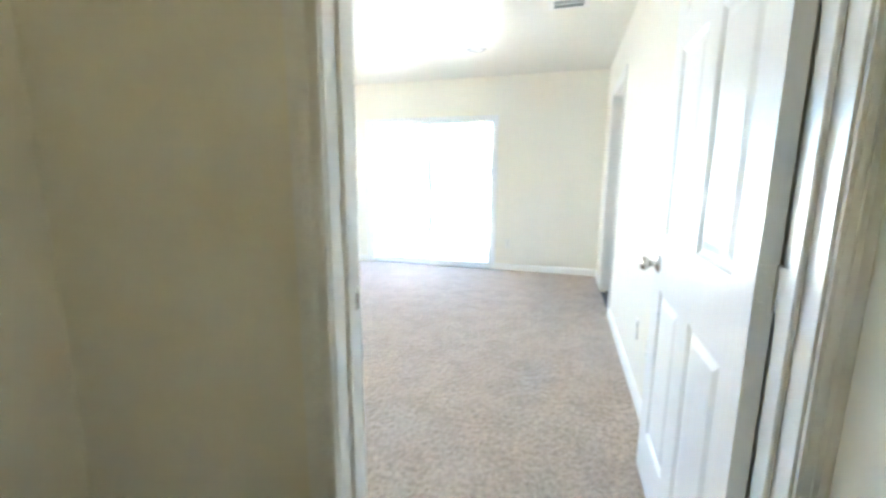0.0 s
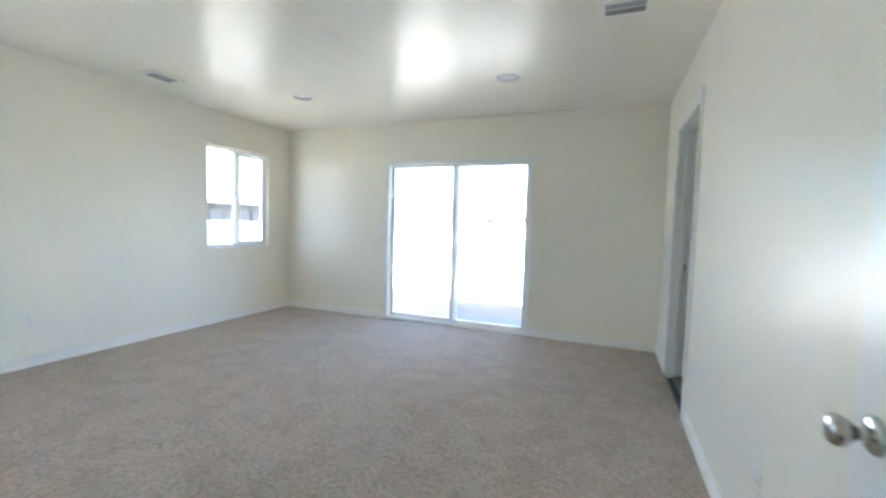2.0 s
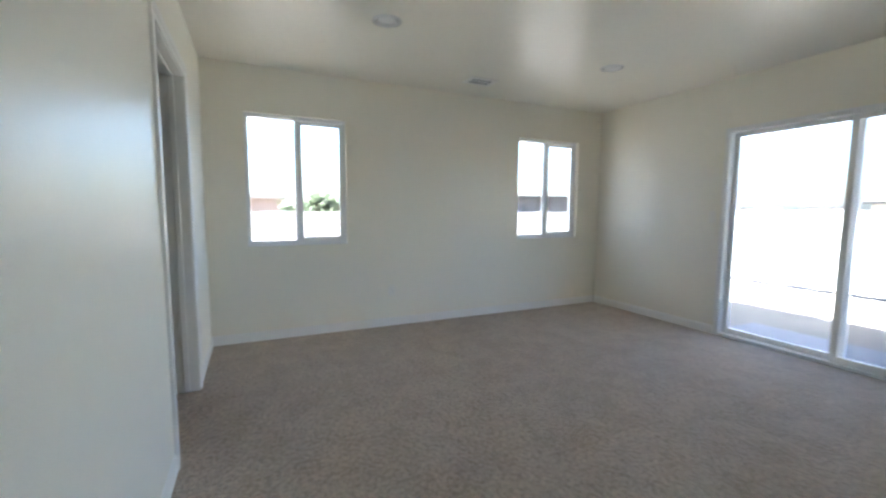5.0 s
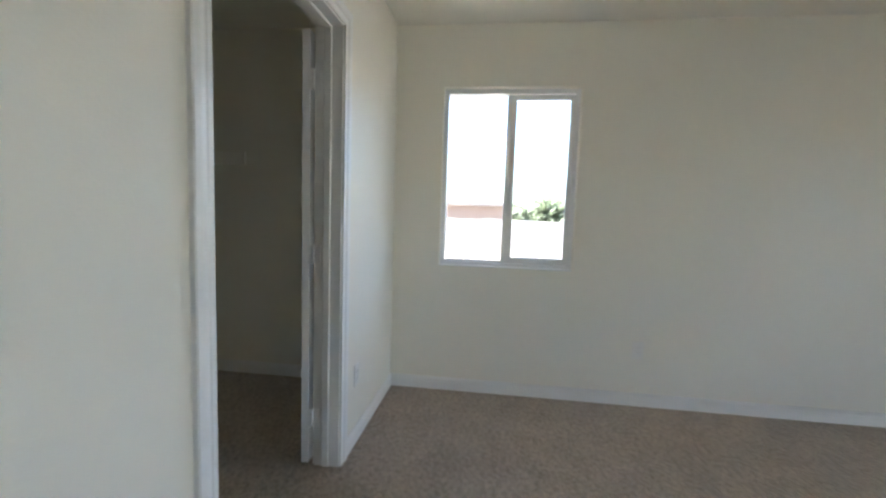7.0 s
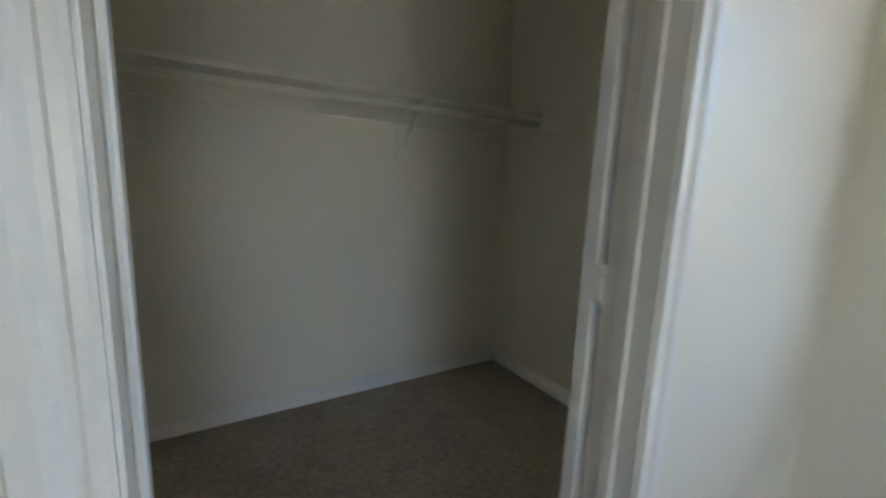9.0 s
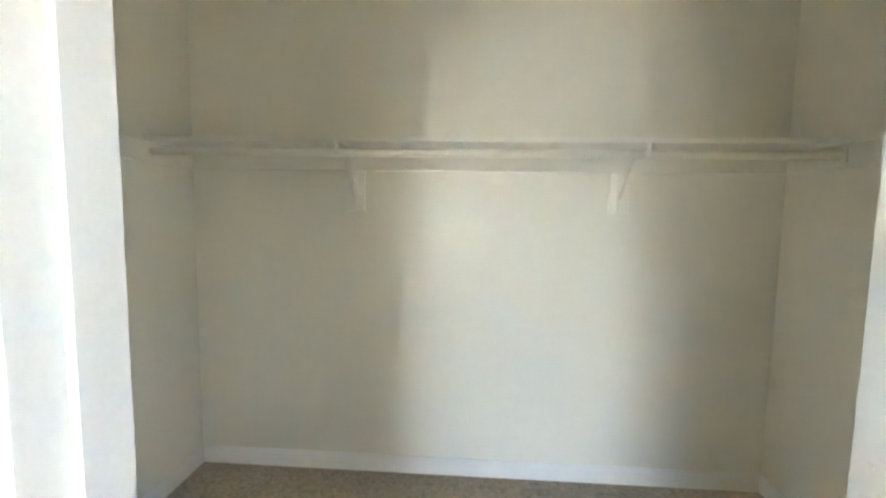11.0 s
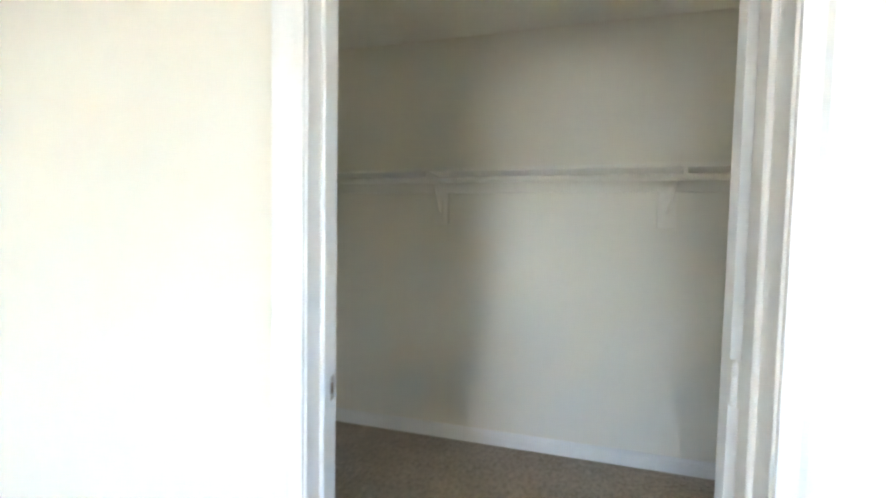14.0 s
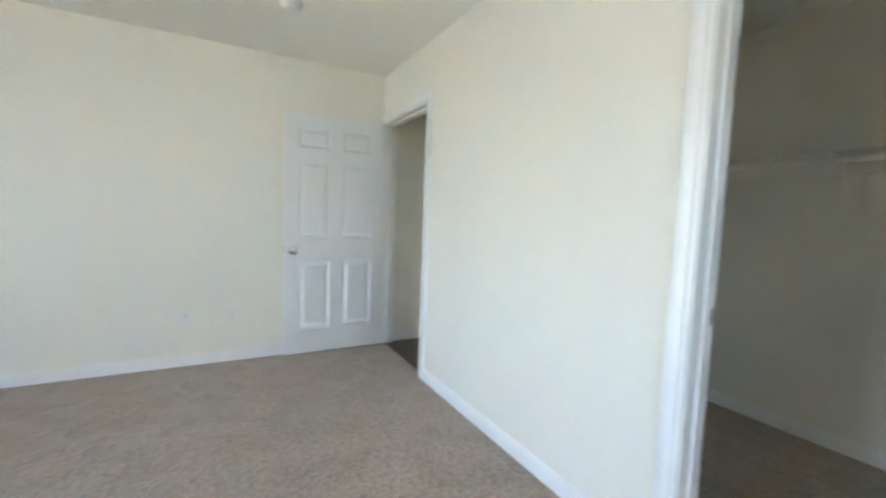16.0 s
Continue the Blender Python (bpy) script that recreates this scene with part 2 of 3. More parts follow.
def slab_with_holes(us, vs, holes, w0, w1, put):
    """A solid slab over the grid us x vs, thick from w0 to w1, with rectangular holes (u0, u1, v0, v1); put(u, v, w) gives the place."""
    us = sorted(set(us) | {h[i] for h in holes for i in (0, 1)})
    vs = sorted(set(vs) | {h[i] for h in holes for i in (2, 3)})

    def solid(i, j):
        if not (0 <= i < len(us) - 1 and 0 <= j < len(vs) - 1):
            return False
        u, v = (us[i] + us[i + 1]) / 2, (vs[j] + vs[j + 1]) / 2
        return not any(h[0] < u < h[1] and h[2] < v < h[3] for h in holes)

    bm, made = bmesh.new(), {}

    def vert(i, j, k):
        if (i, j, k) not in made:
            made[i, j, k] = bm.verts.new(put(us[i], vs[j], (w0, w1)[k]))
        return made[i, j, k]

    for i in range(len(us) - 1):
        for j in range(len(vs) - 1):
            if not solid(i, j):
                continue
            for k in (0, 1):
                bm.faces.new([vert(*c, k) for c in ((i, j), (i + 1, j), (i + 1, j + 1), (i, j + 1))])
            for a, b, ni, nj in (((i, j), (i + 1, j), i, j - 1), ((i + 1, j), (i + 1, j + 1), i + 1, j), ((i + 1, j + 1), (i, j + 1), i, j + 1), ((i, j + 1), (i, j), i - 1, j)):
                if not solid(ni, nj):
                    bm.faces.new([vert(*a, 0), vert(*b, 0), vert(*b, 1), vert(*a, 1)])
    bmesh.ops.recalc_face_normals(bm, faces=bm.faces[:])
    return bm


def structure(name, bm, mat, label, category):
    return tagged(part(name, bm, mat), label, category, kind="structure")


# ---- plan ----
W, N, H = -4.72, 4.485, 2.46          # west and north inner faces, ceiling height; east face x = 0, south face y = 0
TH, EX = 0.12, 0.15                   # thickness of inner and outer walls
BACK, CE, CW = -1.68, -1.89, -4.72    # closet: back, east and west faces
HW, HS = -1.77, -2.7                  # hall: west and south faces
ENTRY = (-0.905, -0.047, 2.03)        # opening between the jamb faces, head height
CLOSET = (-3.742, -2.888, 2.03)
BATH = (2.945, 3.79, 2.03)
JT = 0.018                            # jamb thickness
WIN1, WIN2 = (0.322, 1.21), (3.225, 4.125)
SILL, WHEAD = 0.874, 2.062
SL = (-3.13, -1.29, -0.03, 1.985)
LIGHTS = [(-1.345, 3.35), (-3.41, 1.22), (-3.42, 3.265)]

x_put = lambda u, v, w: (w, u, v)     # walls that run along y
y_put = lambda u, v, w: (u, w, v)     # walls that run along x


def gap(o):
    return (o[0] - JT, o[1] + JT, -0.3, o[2] + JT)


structure("wall_south", slab_with_holes([W, 0.0], [-0.15, H], [gap(CLOSET), gap(ENTRY)], -TH, 0.0, y_put), PAINT,
          "cream semi-gloss painted wall with two doorways", "wall")
structure("wall_north", slab_with_holes([W - EX, TH], [-0.15, H], [SL], N, N + EX, y_put), PAINT,
          "cream painted wall with a sliding glass door", "wall")
structure("wall_west", slab_with_holes([BACK - TH, N], [-0.15, H], [(*WIN1, SILL, WHEAD), (*WIN2, SILL, WHEAD)], W - EX, W, x_put), PAINT,
          "cream painted wall with two sliding windows", "wall")
structure("wall_east", slab_with_holes([HS, N], [-0.15, H], [gap(BATH)], 0.0, TH, x_put), PAINT,
          "cream painted wall with a bathroom doorway", "wall")
structure("wall_closet_back", slab_with_holes([W, HW], [-0.15, H], [], BACK - TH, BACK, y_put), PAINT,
          "cream painted back wall of the closet", "wall")
structure("wall_closet_east", slab_with_holes([BACK, -TH], [-0.15, H], [], CE, HW, x_put), PAINT,
          "cream painted wall between closet and hall", "wall")
structure("wall_hall_west", slab_with_holes([HS, BACK - TH], [-0.15, H], [], HW - TH, HW, x_put), PAINT, "cream painted hall wall", "wall")
structure("wall_hall_south", slab_with_holes([HW - TH, 0.0], [-0.15, H], [], HS - TH, HS, y_put), PAINT, "cream painted wall closing the hall", "wall")
structure("wall_bathroom_north", slab_with_holes([TH, 2.1], [-0.15, H], [], 4.3, 4.42, y_put), PAINT, "plain wall of the unlit bathroom", "wall")
structure("wall_bathroom_south", slab_with_holes([TH, 2.1], [-0.15, H], [], 2.2, 2.32, y_put), PAINT, "plain wall of the unlit bathroom", "wall")
structure("wall_bathroom_east", slab_with_holes([2.2, 4.42], [-0.15, H], [], 2.1, 2.22, x_put), PAINT, "plain wall of the unlit bathroom", "wall")

z_put = lambda u, v, w: (u, v, w)
structure("ceiling", slab_with_holes([W - EX, 2.22], [HS - TH, N + EX], [(x - 0.065, x + 0.065, y - 0.065, y + 0.065) for x, y in LIGHTS], H, H + 0.14, z_put), CEIL,
          "cream semi-gloss painted textured ceiling", "ceiling")
# Unseen roof slab; its overhangs are sized to cast the house's shade outside.
structure("shade_roof", boxed(W - 0.75, 2.8, HS - 1.6, N + 0.65, H + 0.145, H + 0.30), ROOF, "unseen roof slab with overhangs sized to shade the yard and windows", "roof")


def carpet():
    bm = bmesh.new()
    for x0, x1, y0, y1 in ((W, 0, 0, N), (CLOSET[0], CLOSET[1], -TH, 0), (ENTRY[0], ENTRY[1], -0.05, 0), (CW, CE, BACK, -TH)):
        box(bm, x0, x1, y0, y1, -0.02, 0)
    return bm


structure("floor_carpet", carpet(), CARPET, "beige cut-pile carpet with brushed patches", "carpet")
structure("subfloor", boxed(W - EX, 2.22, HS - TH, N + EX, -0.2, -0.025), CONCRETE, "concrete slab under the floor", "floor")
structure("floor_bathroom", boxed(TH * 0.5, 2.1, 2.32, 4.3, -0.024, -0.004), VINYLFLOOR, "grey sheet floor of the unlit bathroom", "floor")

# ---- mouldings ----
BASE = [(0, 0), (0.0125, 0), (0.0125, 0.052), (0.0105, 0.055), (0.0105, 0.060), (0.0125, 0.063), (0.0110, 0.072), (0.0070, 0.079), (0.0055, 0.086), (0, 0.086)]
CW_ = 0.073
CASE = [(0, 0), (0.010, 0), (0.0115, 0.006), (0.0115, 0.018), (0.0095, 0.022), (0.0105, 0.030), (0.0145, 0.038), (0.0165, 0.048), (0.0165, CW_ - 0.004), (0.013, CW_), (0, CW_)]


def baseboard(start, end):
    """Runs from start to end with the wall on the right-hand side."""
    d = Vector((end[0] - start[0], end[1] - start[1], 0))
    bm = swept(BASE, (*start, 0), (*end, 0), (0, 0, 1))
    tagged(part("baseboard", bm, TRIM), "white painted colonial baseboard with a grooved top", "baseboard", "baseboards", "structure")


def frame_of(axis, o, faces, name, label, stop_at):
    """Jambs, stops and casings of a doorway. axis 'y': the wall runs along x; faces: (low, high) wall faces, stop_at: middle of the stop."""
    top = thing(name, pose(0, 0, 0), label, "door frame", "structure")
    a, b, z = o
    w0, w1 = faces
    def bx(u0, u1, v0, v1, z0, z1, bevel=0.0015):
        return boxed(u0, u1, v0, v1, z0, z1, bevel, 1) if axis == "y" else boxed(v0, v1, u0, u1, z0, z1, bevel, 1)
    e = 0.002
    part("jamb", bx(a - JT, a, w0 - e, w1 + e, 0.001, z + JT), TRIM, top)
    part("jamb", bx(b, b + JT, w0 - e, w1 + e, 0.001, z + JT), TRIM, top)
    part("head_jamb", bx(a, b, w0 - e, w1 + e, z, z + JT), TRIM, top)
    s0, s1 = stop_at - 0.017, stop_at + 0.017
    part("stop", bx(a, a + 0.011, s0, s1, 0.001, z, 0.003), TRIM, top)
    part("stop", bx(b - 0.011, b, s0, s1, 0.001, z, 0.003), TRIM, top)
    part("stop", bx(a + 0.011, b - 0.011, s0, s1, z - 0.011, z, 0.003), TRIM, top)
    r = 0.005
    for w, sign in ((w0, -1), (w1, 1)):
        for inner, outward in ((a - r, -1), (b + r, 1)):
            bm = bmesh.new()
            rings = []
            for zz, mitre in ((0.001, 0), (z + r, 1)):
                ring = []
                for p, q in CASE:
                    u, v = inner + outward * q, w + sign * (p + 0.0005)
                    ring.append(bm.verts.new(((u, v) if axis == "y" else (v, u)) + (zz + mitre * q,)))
                rings.append(ring)
            k = len(CASE)
            for i in range(k):
                bm.faces.new((rings[0][i], rings[0][(i + 1) % k], rings[1][(i + 1) % k], rings[1][i]))
            bm.faces.new(rings[0])
            bm.faces.new(rings[1])
            bmesh.ops.recalc_face_normals(bm, faces=bm.faces[:])
            part("casing", bm, TRIM, top)
        bm = bmesh.new()
        rings = []
        for inner, outward in ((a - r, -1), (b + r, 1)):
            ring = []
            for p, q in CASE:
                u, v = inner + outward * q, w + sign * (p + 0.0005)
                ring.append(bm.verts.new(((u, v) if axis == "y" else (v, u)) + (z + r + q,)))
            rings.append(ring)
        for i in range(k):
            bm.faces.new((rings[0][i], rings[0][(i + 1) % k], rings[1][(i + 1) % k], rings[1][i]))
        bm.faces.new(rings[0])
        bm.faces.new(rings[1])
        bmesh.ops.recalc_face_normals(bm, faces=bm.faces[:])
        part("head_casing", bm, TRIM, top)
    return top


entry_frame = frame_of("y", ENTRY, (-TH, 0.0), "door_frame_1", "white painted entry door frame with moulded casing", -0.055)
closet_frame = frame_of("y", CLOSET, (-TH, 0.0), "door_frame_2", "white painted closet door frame with moulded casing", -0.065)
bath_frame = frame_of("x", BATH, (0.0, TH), "door_frame_3", "white painted bathroom door frame with moulded casing", 0.065)

c = 0.005 + CW_
baseboard((0, 0.0126), (0, BATH[0] - c))
baseboard((0, BATH[1] + c), (0, N))
baseboard((-0.0126, N), (SL[1] + 0.012, N))
baseboard((SL[0] - 0.012, N), (W, N))
baseboard((W, N - 0.0126), (W, 0))
baseboard((W + 0.0126, 0), (CLOSET[0] - c, 0))
baseboard((CLOSET[1] + c, 0), (ENTRY[0] - c, 0))
baseboard((CE, BACK), (CE, -TH))
baseboard((CW, BACK), (CE - 0.0126, BACK))
baseboard((CW, -TH), (CW, BACK + 0.0126))
baseboard((CLOSET[0] - c, -TH), (CW + 0.0126, -TH))
baseboard((CE - 0.0126, -TH), (CLOSET[1] + c, -TH))
baseboard((0, HS), (0, -TH - 0.02))
baseboard((ENTRY[0] - c, -TH), (HW, -TH))
baseboard((HW, -TH - 0.0126), (HW, HS))
baseboard((HW + 0.0126, HS), (-0.0126, HS))


def strike(parent, x, y, z, side):
    bm = boxed(x, x + side * 0.0016, y - 0.014, y + 0.014, z - 0.029, z + 0.029, 0.0005, 1)
    plate = part("strike_plate", bm, NICKEL, parent, "satin nickel strike plate")
    part("latch_hole", boxed(x + side * 0.0015, x + side * 0.0022, y - 0.007, y + 0.007, z - 0.013, z + 0.013), BRASS, plate)


strike(entry_frame, ENTRY[0], -0.022, 0.92, 1)
strike(closet_frame, CLOSET[1], -0.098, 0.92, -1)
bm = boxed(0.08, 0.108, BATH[1] - 0.0016, BATH[1], 0.89, 0.95)
part("strike_plate", bm, NICKEL, bath_frame, "satin nickel strike plate")

# ---- doors ----
DT, DH = 0.035, 2.0


def panel_mesh(w, h):
    """A raised panel in its sunk moulding; its plane is x-z, the front faces -y, the frame face is y = 0."""
    bm = bmesh.new()
    rows = [(0, 0), (0.006, 0.0045), (0.009, 0.0045), (0.013, 0.0085), (0.022, 0.0085), (0.045, 0.0030), (0.048, 0.0025)]
    rings = []
    for d, y in rows:
        rings.append([bm.verts.new(p) for p in ((d, y, d), (w - d, y, d), (w - d, y, h - d), (d, y, h - d))])
    for a, b in zip(rings, rings[1:]):
        for i in range(4):
            j = (i + 1) % 4
            bm.faces.new((a[i], a[j], b[j], b[i]))
    bm.faces.new(rings[-1])
    return bm


def panel_door(name, width, at, label, knobs=True):
    """A six-panel leaf from the hinge edge (x = 0) to x = width; front face y = 0, back face y = DT."""
    top = thing(name, at, label, "door", "structure")
    s, mid = 0.112, 0.11
    pw = (width - 2 * s - mid) / 2
    cols = [(s, s + pw), (s + pw + mid, width - s)]
    rows = [(0.205, 0.79), (0.988, 1.62), (1.73, 1.89)]
    holes = [(*cu, *rv) for cu in cols for rv in rows]
    bm = slab_with_holes([0, width], [0, DH], holes, 0, DT, lambda u, v, w: (u, w, v))
    leaf = part("leaf", bm, DOORPAINT, top)
    for c0, c1 in cols:
        for r0, r1 in rows:
            front = part("panel", panel_mesh(c1 - c0, r1 - r0), DOORPAINT, leaf, at=pose(c0, 0, r0))
            again(front, leaf, pose(c1, DT, r0, 0, 0, 180))
    part("core", boxed(s - 0.001, width - s + 0.001, DT / 2 - 0.001, DT / 2 + 0.001, 0.2, 1.89), DOORPAINT, leaf)
    if knobs:
        for side in (0, 1):
            spin = pose(width - 0.066, 0, 0.878, 90) if side == 0 else pose(width - 0.066, DT, 0.878, -90)
            knob = part("door_knob", lathe([(0, 0.0655), (0.012, 0.065), (0.022, 0.062), (0.0265, 0.054), (0.0265, 0.046), (0.021, 0.037), (0.0135, 0.031), (0.011, 0.022), (0.013, 0.012), (0.0165, 0.009)], 28), NICKEL, top, "satin nickel round knob", spin, True)
            part("rose", lathe([(0.015, 0.011), (0.024, 0.010), (0.031, 0.006), (0.033, 0.0), (0.0, 0.0)], 32), NICKEL, knob, smooth=True)
        part("latch_plate", boxed(width - 0.0005, width + 0.001, DT / 2 - 0.0125, DT / 2 + 0.0125, 0.850, 0.906), NICKEL, top)
    return top


def hinge(parent, at, jamb_leaf, door_leaf, facing):
    """A painted butt hinge about its pin: knuckle, a leaf let into the jamb and one into the door's edge, each a box (x0, x1, y0, y1) from the pin.
    facing: the turn that points the door leaf's screws outwards."""
    pin = part("hinge", lathe([(0, 0.0455), (0.003, 0.046), (0.0045, 0.0445), (0.0058, 0.043), (0.0058, 0.0155), (0.0053, 0.015), (0.0058, 0.0145), (0.0058, -0.0145), (0.0053, -0.015), (0.0058, -0.0155), (0.0058, -0.043), (0.0045, -0.0445), (0.003, -0.046), (0, -0.0455)], 16), TRIM, parent, "painted butt hinge", at, True)
    for x0, x1, y0, y1 in (jamb_leaf, door_leaf):
        part("hinge_leaf", boxed(x0, x1, y0, y1, -0.0445, 0.0445, 0.0004, 1), TRIM, pin)
    x0, x1, y0, y1 = door_leaf
    for z, shift in ((-0.03, -0.006), (0.0, 0.006), (0.03, -0.006)):
        if x1 - x0 > y1 - y0:
            spot = pose((x0 + x1) / 2 + shift, y0, z, *facing)
        else:
            spot = pose(x1, (y0 + y1) / 2 + shift, z, *facing)
        part("screw", lathe([(0, 0.0003), (0.0012, 0.0003), (0.0016, 0.0009), (0.0036, 0.0006), (0.0038, 0.0)], 14), TRIM, pin, at=spot, smooth=True)
    return pin


# entry door: pin by the east jamb on the room side, standing open along the east wall
PIN = (ENTRY[1] + 0.002, 0.0145)
OPEN1 = 90.0
# closed, the leaf reaches west from the pin; open it is turned clockwise
entry_leaf = panel_door("door_1", 0.85, pose(PIN[0], PIN[1], 0.014) @ pose(0, 0, 0, 0, 0, 180 - OPEN1) @ pose(0.001, 0.0015, 0), "white six-panel entry door standing open along the wall")
for z in (0.235, 1.005, 1.80):
    hinge(entry_frame, pose(PIN[0], PIN[1], z), (-0.0035, -0.0019, -0.036, -0.004), (-0.034, -0.002, -0.0006, 0.0009), (90, 0, 0))

# closet door: pin by the west jamb on the closet side, folded back against the closet's front wall
PIN2 = (CLOSET[0] + 0.006, -TH - 0.012)
OPEN2 = 176.0
closet_leaf = panel_door("door_2", 0.835, pose(PIN2[0], PIN2[1], 0.014) @ pose(0, 0, 0, 0, 0, -OPEN2) @ pose(-0.002, 0.014, 0), "white six-panel closet door folded back inside the closet")
for z in (0.235, 1.02, 1.80):
    hinge(closet_frame, pose(PIN2[0], PIN2[1], z), (-0.0062, -0.0046, 0.004, 0.036), (0.0021, 0.0036, -0.037, -0.004), (0, 90, 0))

# ---- windows ----


def pane_of(parent, x0, x1, y0, y1, z0, z1):
    g = part("pane", boxed(x0, x1, y0, y1, z0, z1), GLASS, parent, "clear glass pane")
    g.visible_shadow = False
    return g


def ring_frame(axis, u0, u1, z0, z1, w, face0, face1, bevel=0.003):
    """A rectangular frame w wide, thick from face0 to face1."""
    put = x_put if axis == "x" else y_put
    bm = slab_with_holes([u0, u1], [z0, z1], [(u0 + w[0], u1 - w[1], z0 + w[2], z1 - w[3])], face0, face1, put)
    bmesh.ops.bevel(bm, geom=[e for e in bm.edges if e.calc_face_angle(0) > 0.5], offset=bevel, segments=2, affect="EDGES", profile=0.5)
    return bm


def sliding_window(name, y0, y1):
    top = thing(name, pose(0, 0, 0), "white vinyl two-light sliding window with a drywall reveal", "window", "structure")
    xo, xi = W - 0.125, W - 0.045
    frm = part("window_frame", ring_frame("x", y0, y1, SILL, WHEAD, (0.03, 0.03, 0.03, 0.03), xo, xi), VINYL, top)
    part("screen_track", boxed(xi - 0.03, xi - 0.022, y0 + 0.03, y1 - 0.03, SILL + 0.029, SILL + 0.042, 0.001, 1), VINYL, frm)
    mid = (y0 + y1) / 2 + 0.012
    # fixed light towards the south, sliding sash towards the north
    part("meeting_rail", boxed(xo + 0.01, xo + 0.045, mid - 0.034, mid + 0.012, SILL + 0.03, WHEAD - 0.03, 0.003), VINYL, top)
    pane_of(top, xo + 0.022, xo + 0.027, y0 + 0.028, mid - 0.030, SILL + 0.028, WHEAD - 0.028)
    sash = part("sash", ring_frame("x", mid - 0.018, y1 - 0.024, SILL + 0.034, WHEAD - 0.034, (0.046, 0.034, 0.038, 0.034), xo + 0.046, xi - 0.012), VINYL, top)
    pane_of(sash, xo + 0.056, xo + 0.061, mid + 0.026, y1 - 0.056, SILL + 0.070, WHEAD - 0.066)
    latch = part("sash_lock", boxed(xi - 0.013, xi + 0.004, mid - 0.010, mid + 0.006, 1.44, 1.50, 0.003), VINYL, sash)
    for z in (SILL + 0.20, WHEAD - 0.20):
        part("vent_latch", boxed(xi - 0.013, xi - 0.002, y1 - 0.052, y1 - 0.036, z - 0.02, z + 0.02, 0.002), VINYL, sash)
    part("window_sill", boxed(W - 0.046, W + 0.004, y0, y1, SILL, SILL + 0.008, 0.003), VINYL, top)
    return top


sliding_window("window_1", *WIN1)
sliding_window("window_2", *WIN2)


def sliding_door():
    x0, x1, z0, z1 = SL
    top = thing("sliding_door_1", pose(0, 0, 0), "white vinyl sliding glass patio door, closed", "sliding door", "structure")
    yi, yo = N - 0.004, N + 0.125
    part("door_frame", ring_frame("y", x0, x1, z0, z1, (0.032, 0.032, 0.055, 0.032), yi, yo), VINYL, top)
    part("trim_flange", ring_frame("y", x0 - 0.010, x1 + 0.010, z0, z1 + 0.010, (0.022, 0.022, 0.03, 0.022), N - 0.010, N + 0.001, 0.002), VINYL, top)
    mid = (x0 + x1) / 2 - 0.005
    fixed = part("fixed_panel", ring_frame("y", x0 + 0.03, mid + 0.035, z0 + 0.05, z1 - 0.03, (0.045, 0.055, 0.055, 0.04), N + 0.072, N + 0.108), VINYL, top)
    pane_of(fixed, x0 + 0.055, mid - 0.015, N + 0.088, N + 0.093, z0 + 0.10, z1 - 0.065)
    slide = part("sliding_panel", ring_frame("y", mid - 0.035, x1 - 0.028, z0 + 0.05, z1 - 0.03, (0.055, 0.055, 0.058, 0.045), N + 0.022, N + 0.060), VINYL, top)
    pane_of(slide, mid + 0.015, x1 - 0.078, N + 0.039, N + 0.044, z0 + 0.10, z1 - 0.07)
    # Screen inferred, not seen; its tint narrows the light that reaches the closet.
    screen = part("screen_frame", ring_frame("y", mid - 0.02, x1 - 0.034, z0 + 0.056, z1 - 0.034, (0.03, 0.03, 0.03, 0.03), N + 0.110, N + 0.122, 0.002), VINYL, top)
    part("assumed_screen", boxed(mid + 0.009, x1 - 0.063, N + 0.1155, N + 0.1165, z0 + 0.085, z1 - 0.063), MESH, screen, "assumed insect screen, a plain grey tint")
    xh = x1 - 0.056
    path = [(0.0, 0.0), (-0.030, 0.012), (-0.045, 0.05), (-0.048, 0.10), (-0.045, 0.15), (-0.030, 0.188), (0.0, 0.20)]
    bm = bmesh.new()
    rings = []
    for y, z in path:
        rings.append([bm.verts.new((xh - 0.011 + 0.011 * math.cos(a), N + 0.022 + y + 0.008 * math.sin(a), 0.93 + z)) for a in [i * math.pi / 4 for i in range(8)]])
    for a, b in zip(rings, rings[1:]):
        for i in range(8):
            bm.faces.new((a[i], a[(i + 1) % 8], b[(i + 1) % 8], b[i]))
    bm.faces.new(rings[0])
    bm.faces.new(rings[-1])
    bmesh.ops.recalc_face_normals(bm, faces=bm.faces[:])
    pull = part("pull_handle", bm, VINYL, slide, "white curved pull handle", smooth=True)
    part("handle_plate", boxed(xh - 0.028, xh + 0.006, N + 0.016, N + 0.0225, 0.90, 1.16, 0.004), VINYL, slide)
    return top


sliding_door()


# ---- ceiling fittings ----


def downlight(x, y):
    top = thing("recessed_light", pose(x, y, H), "white round recessed ceiling light, switched off", "ceiling light", group="recessed ceiling lights")
    part("trim_ring", lathe([(0.066, 0.006), (0.069, -0.003), (0.076, -0.0075), (0.088, -0.0075), (0.096, -0.004), (0.098, 0.0)], 40), GLOSSRING, top, smooth=True)
    part("baffle", lathe([(0.0665, 0.001), (0.062, 0.005), (0.058, 0.008), (0.054, 0.010)], 40), LENS, top, smooth=True)
    part("lens", lathe([(0, 0.004), (0.03, 0.005), (0.054, 0.008), (0.054, 0.011), (0, 0.011)], 40), LENS, top, smooth=True)


for x, y in LIGHTS:
    downlight(x, y)


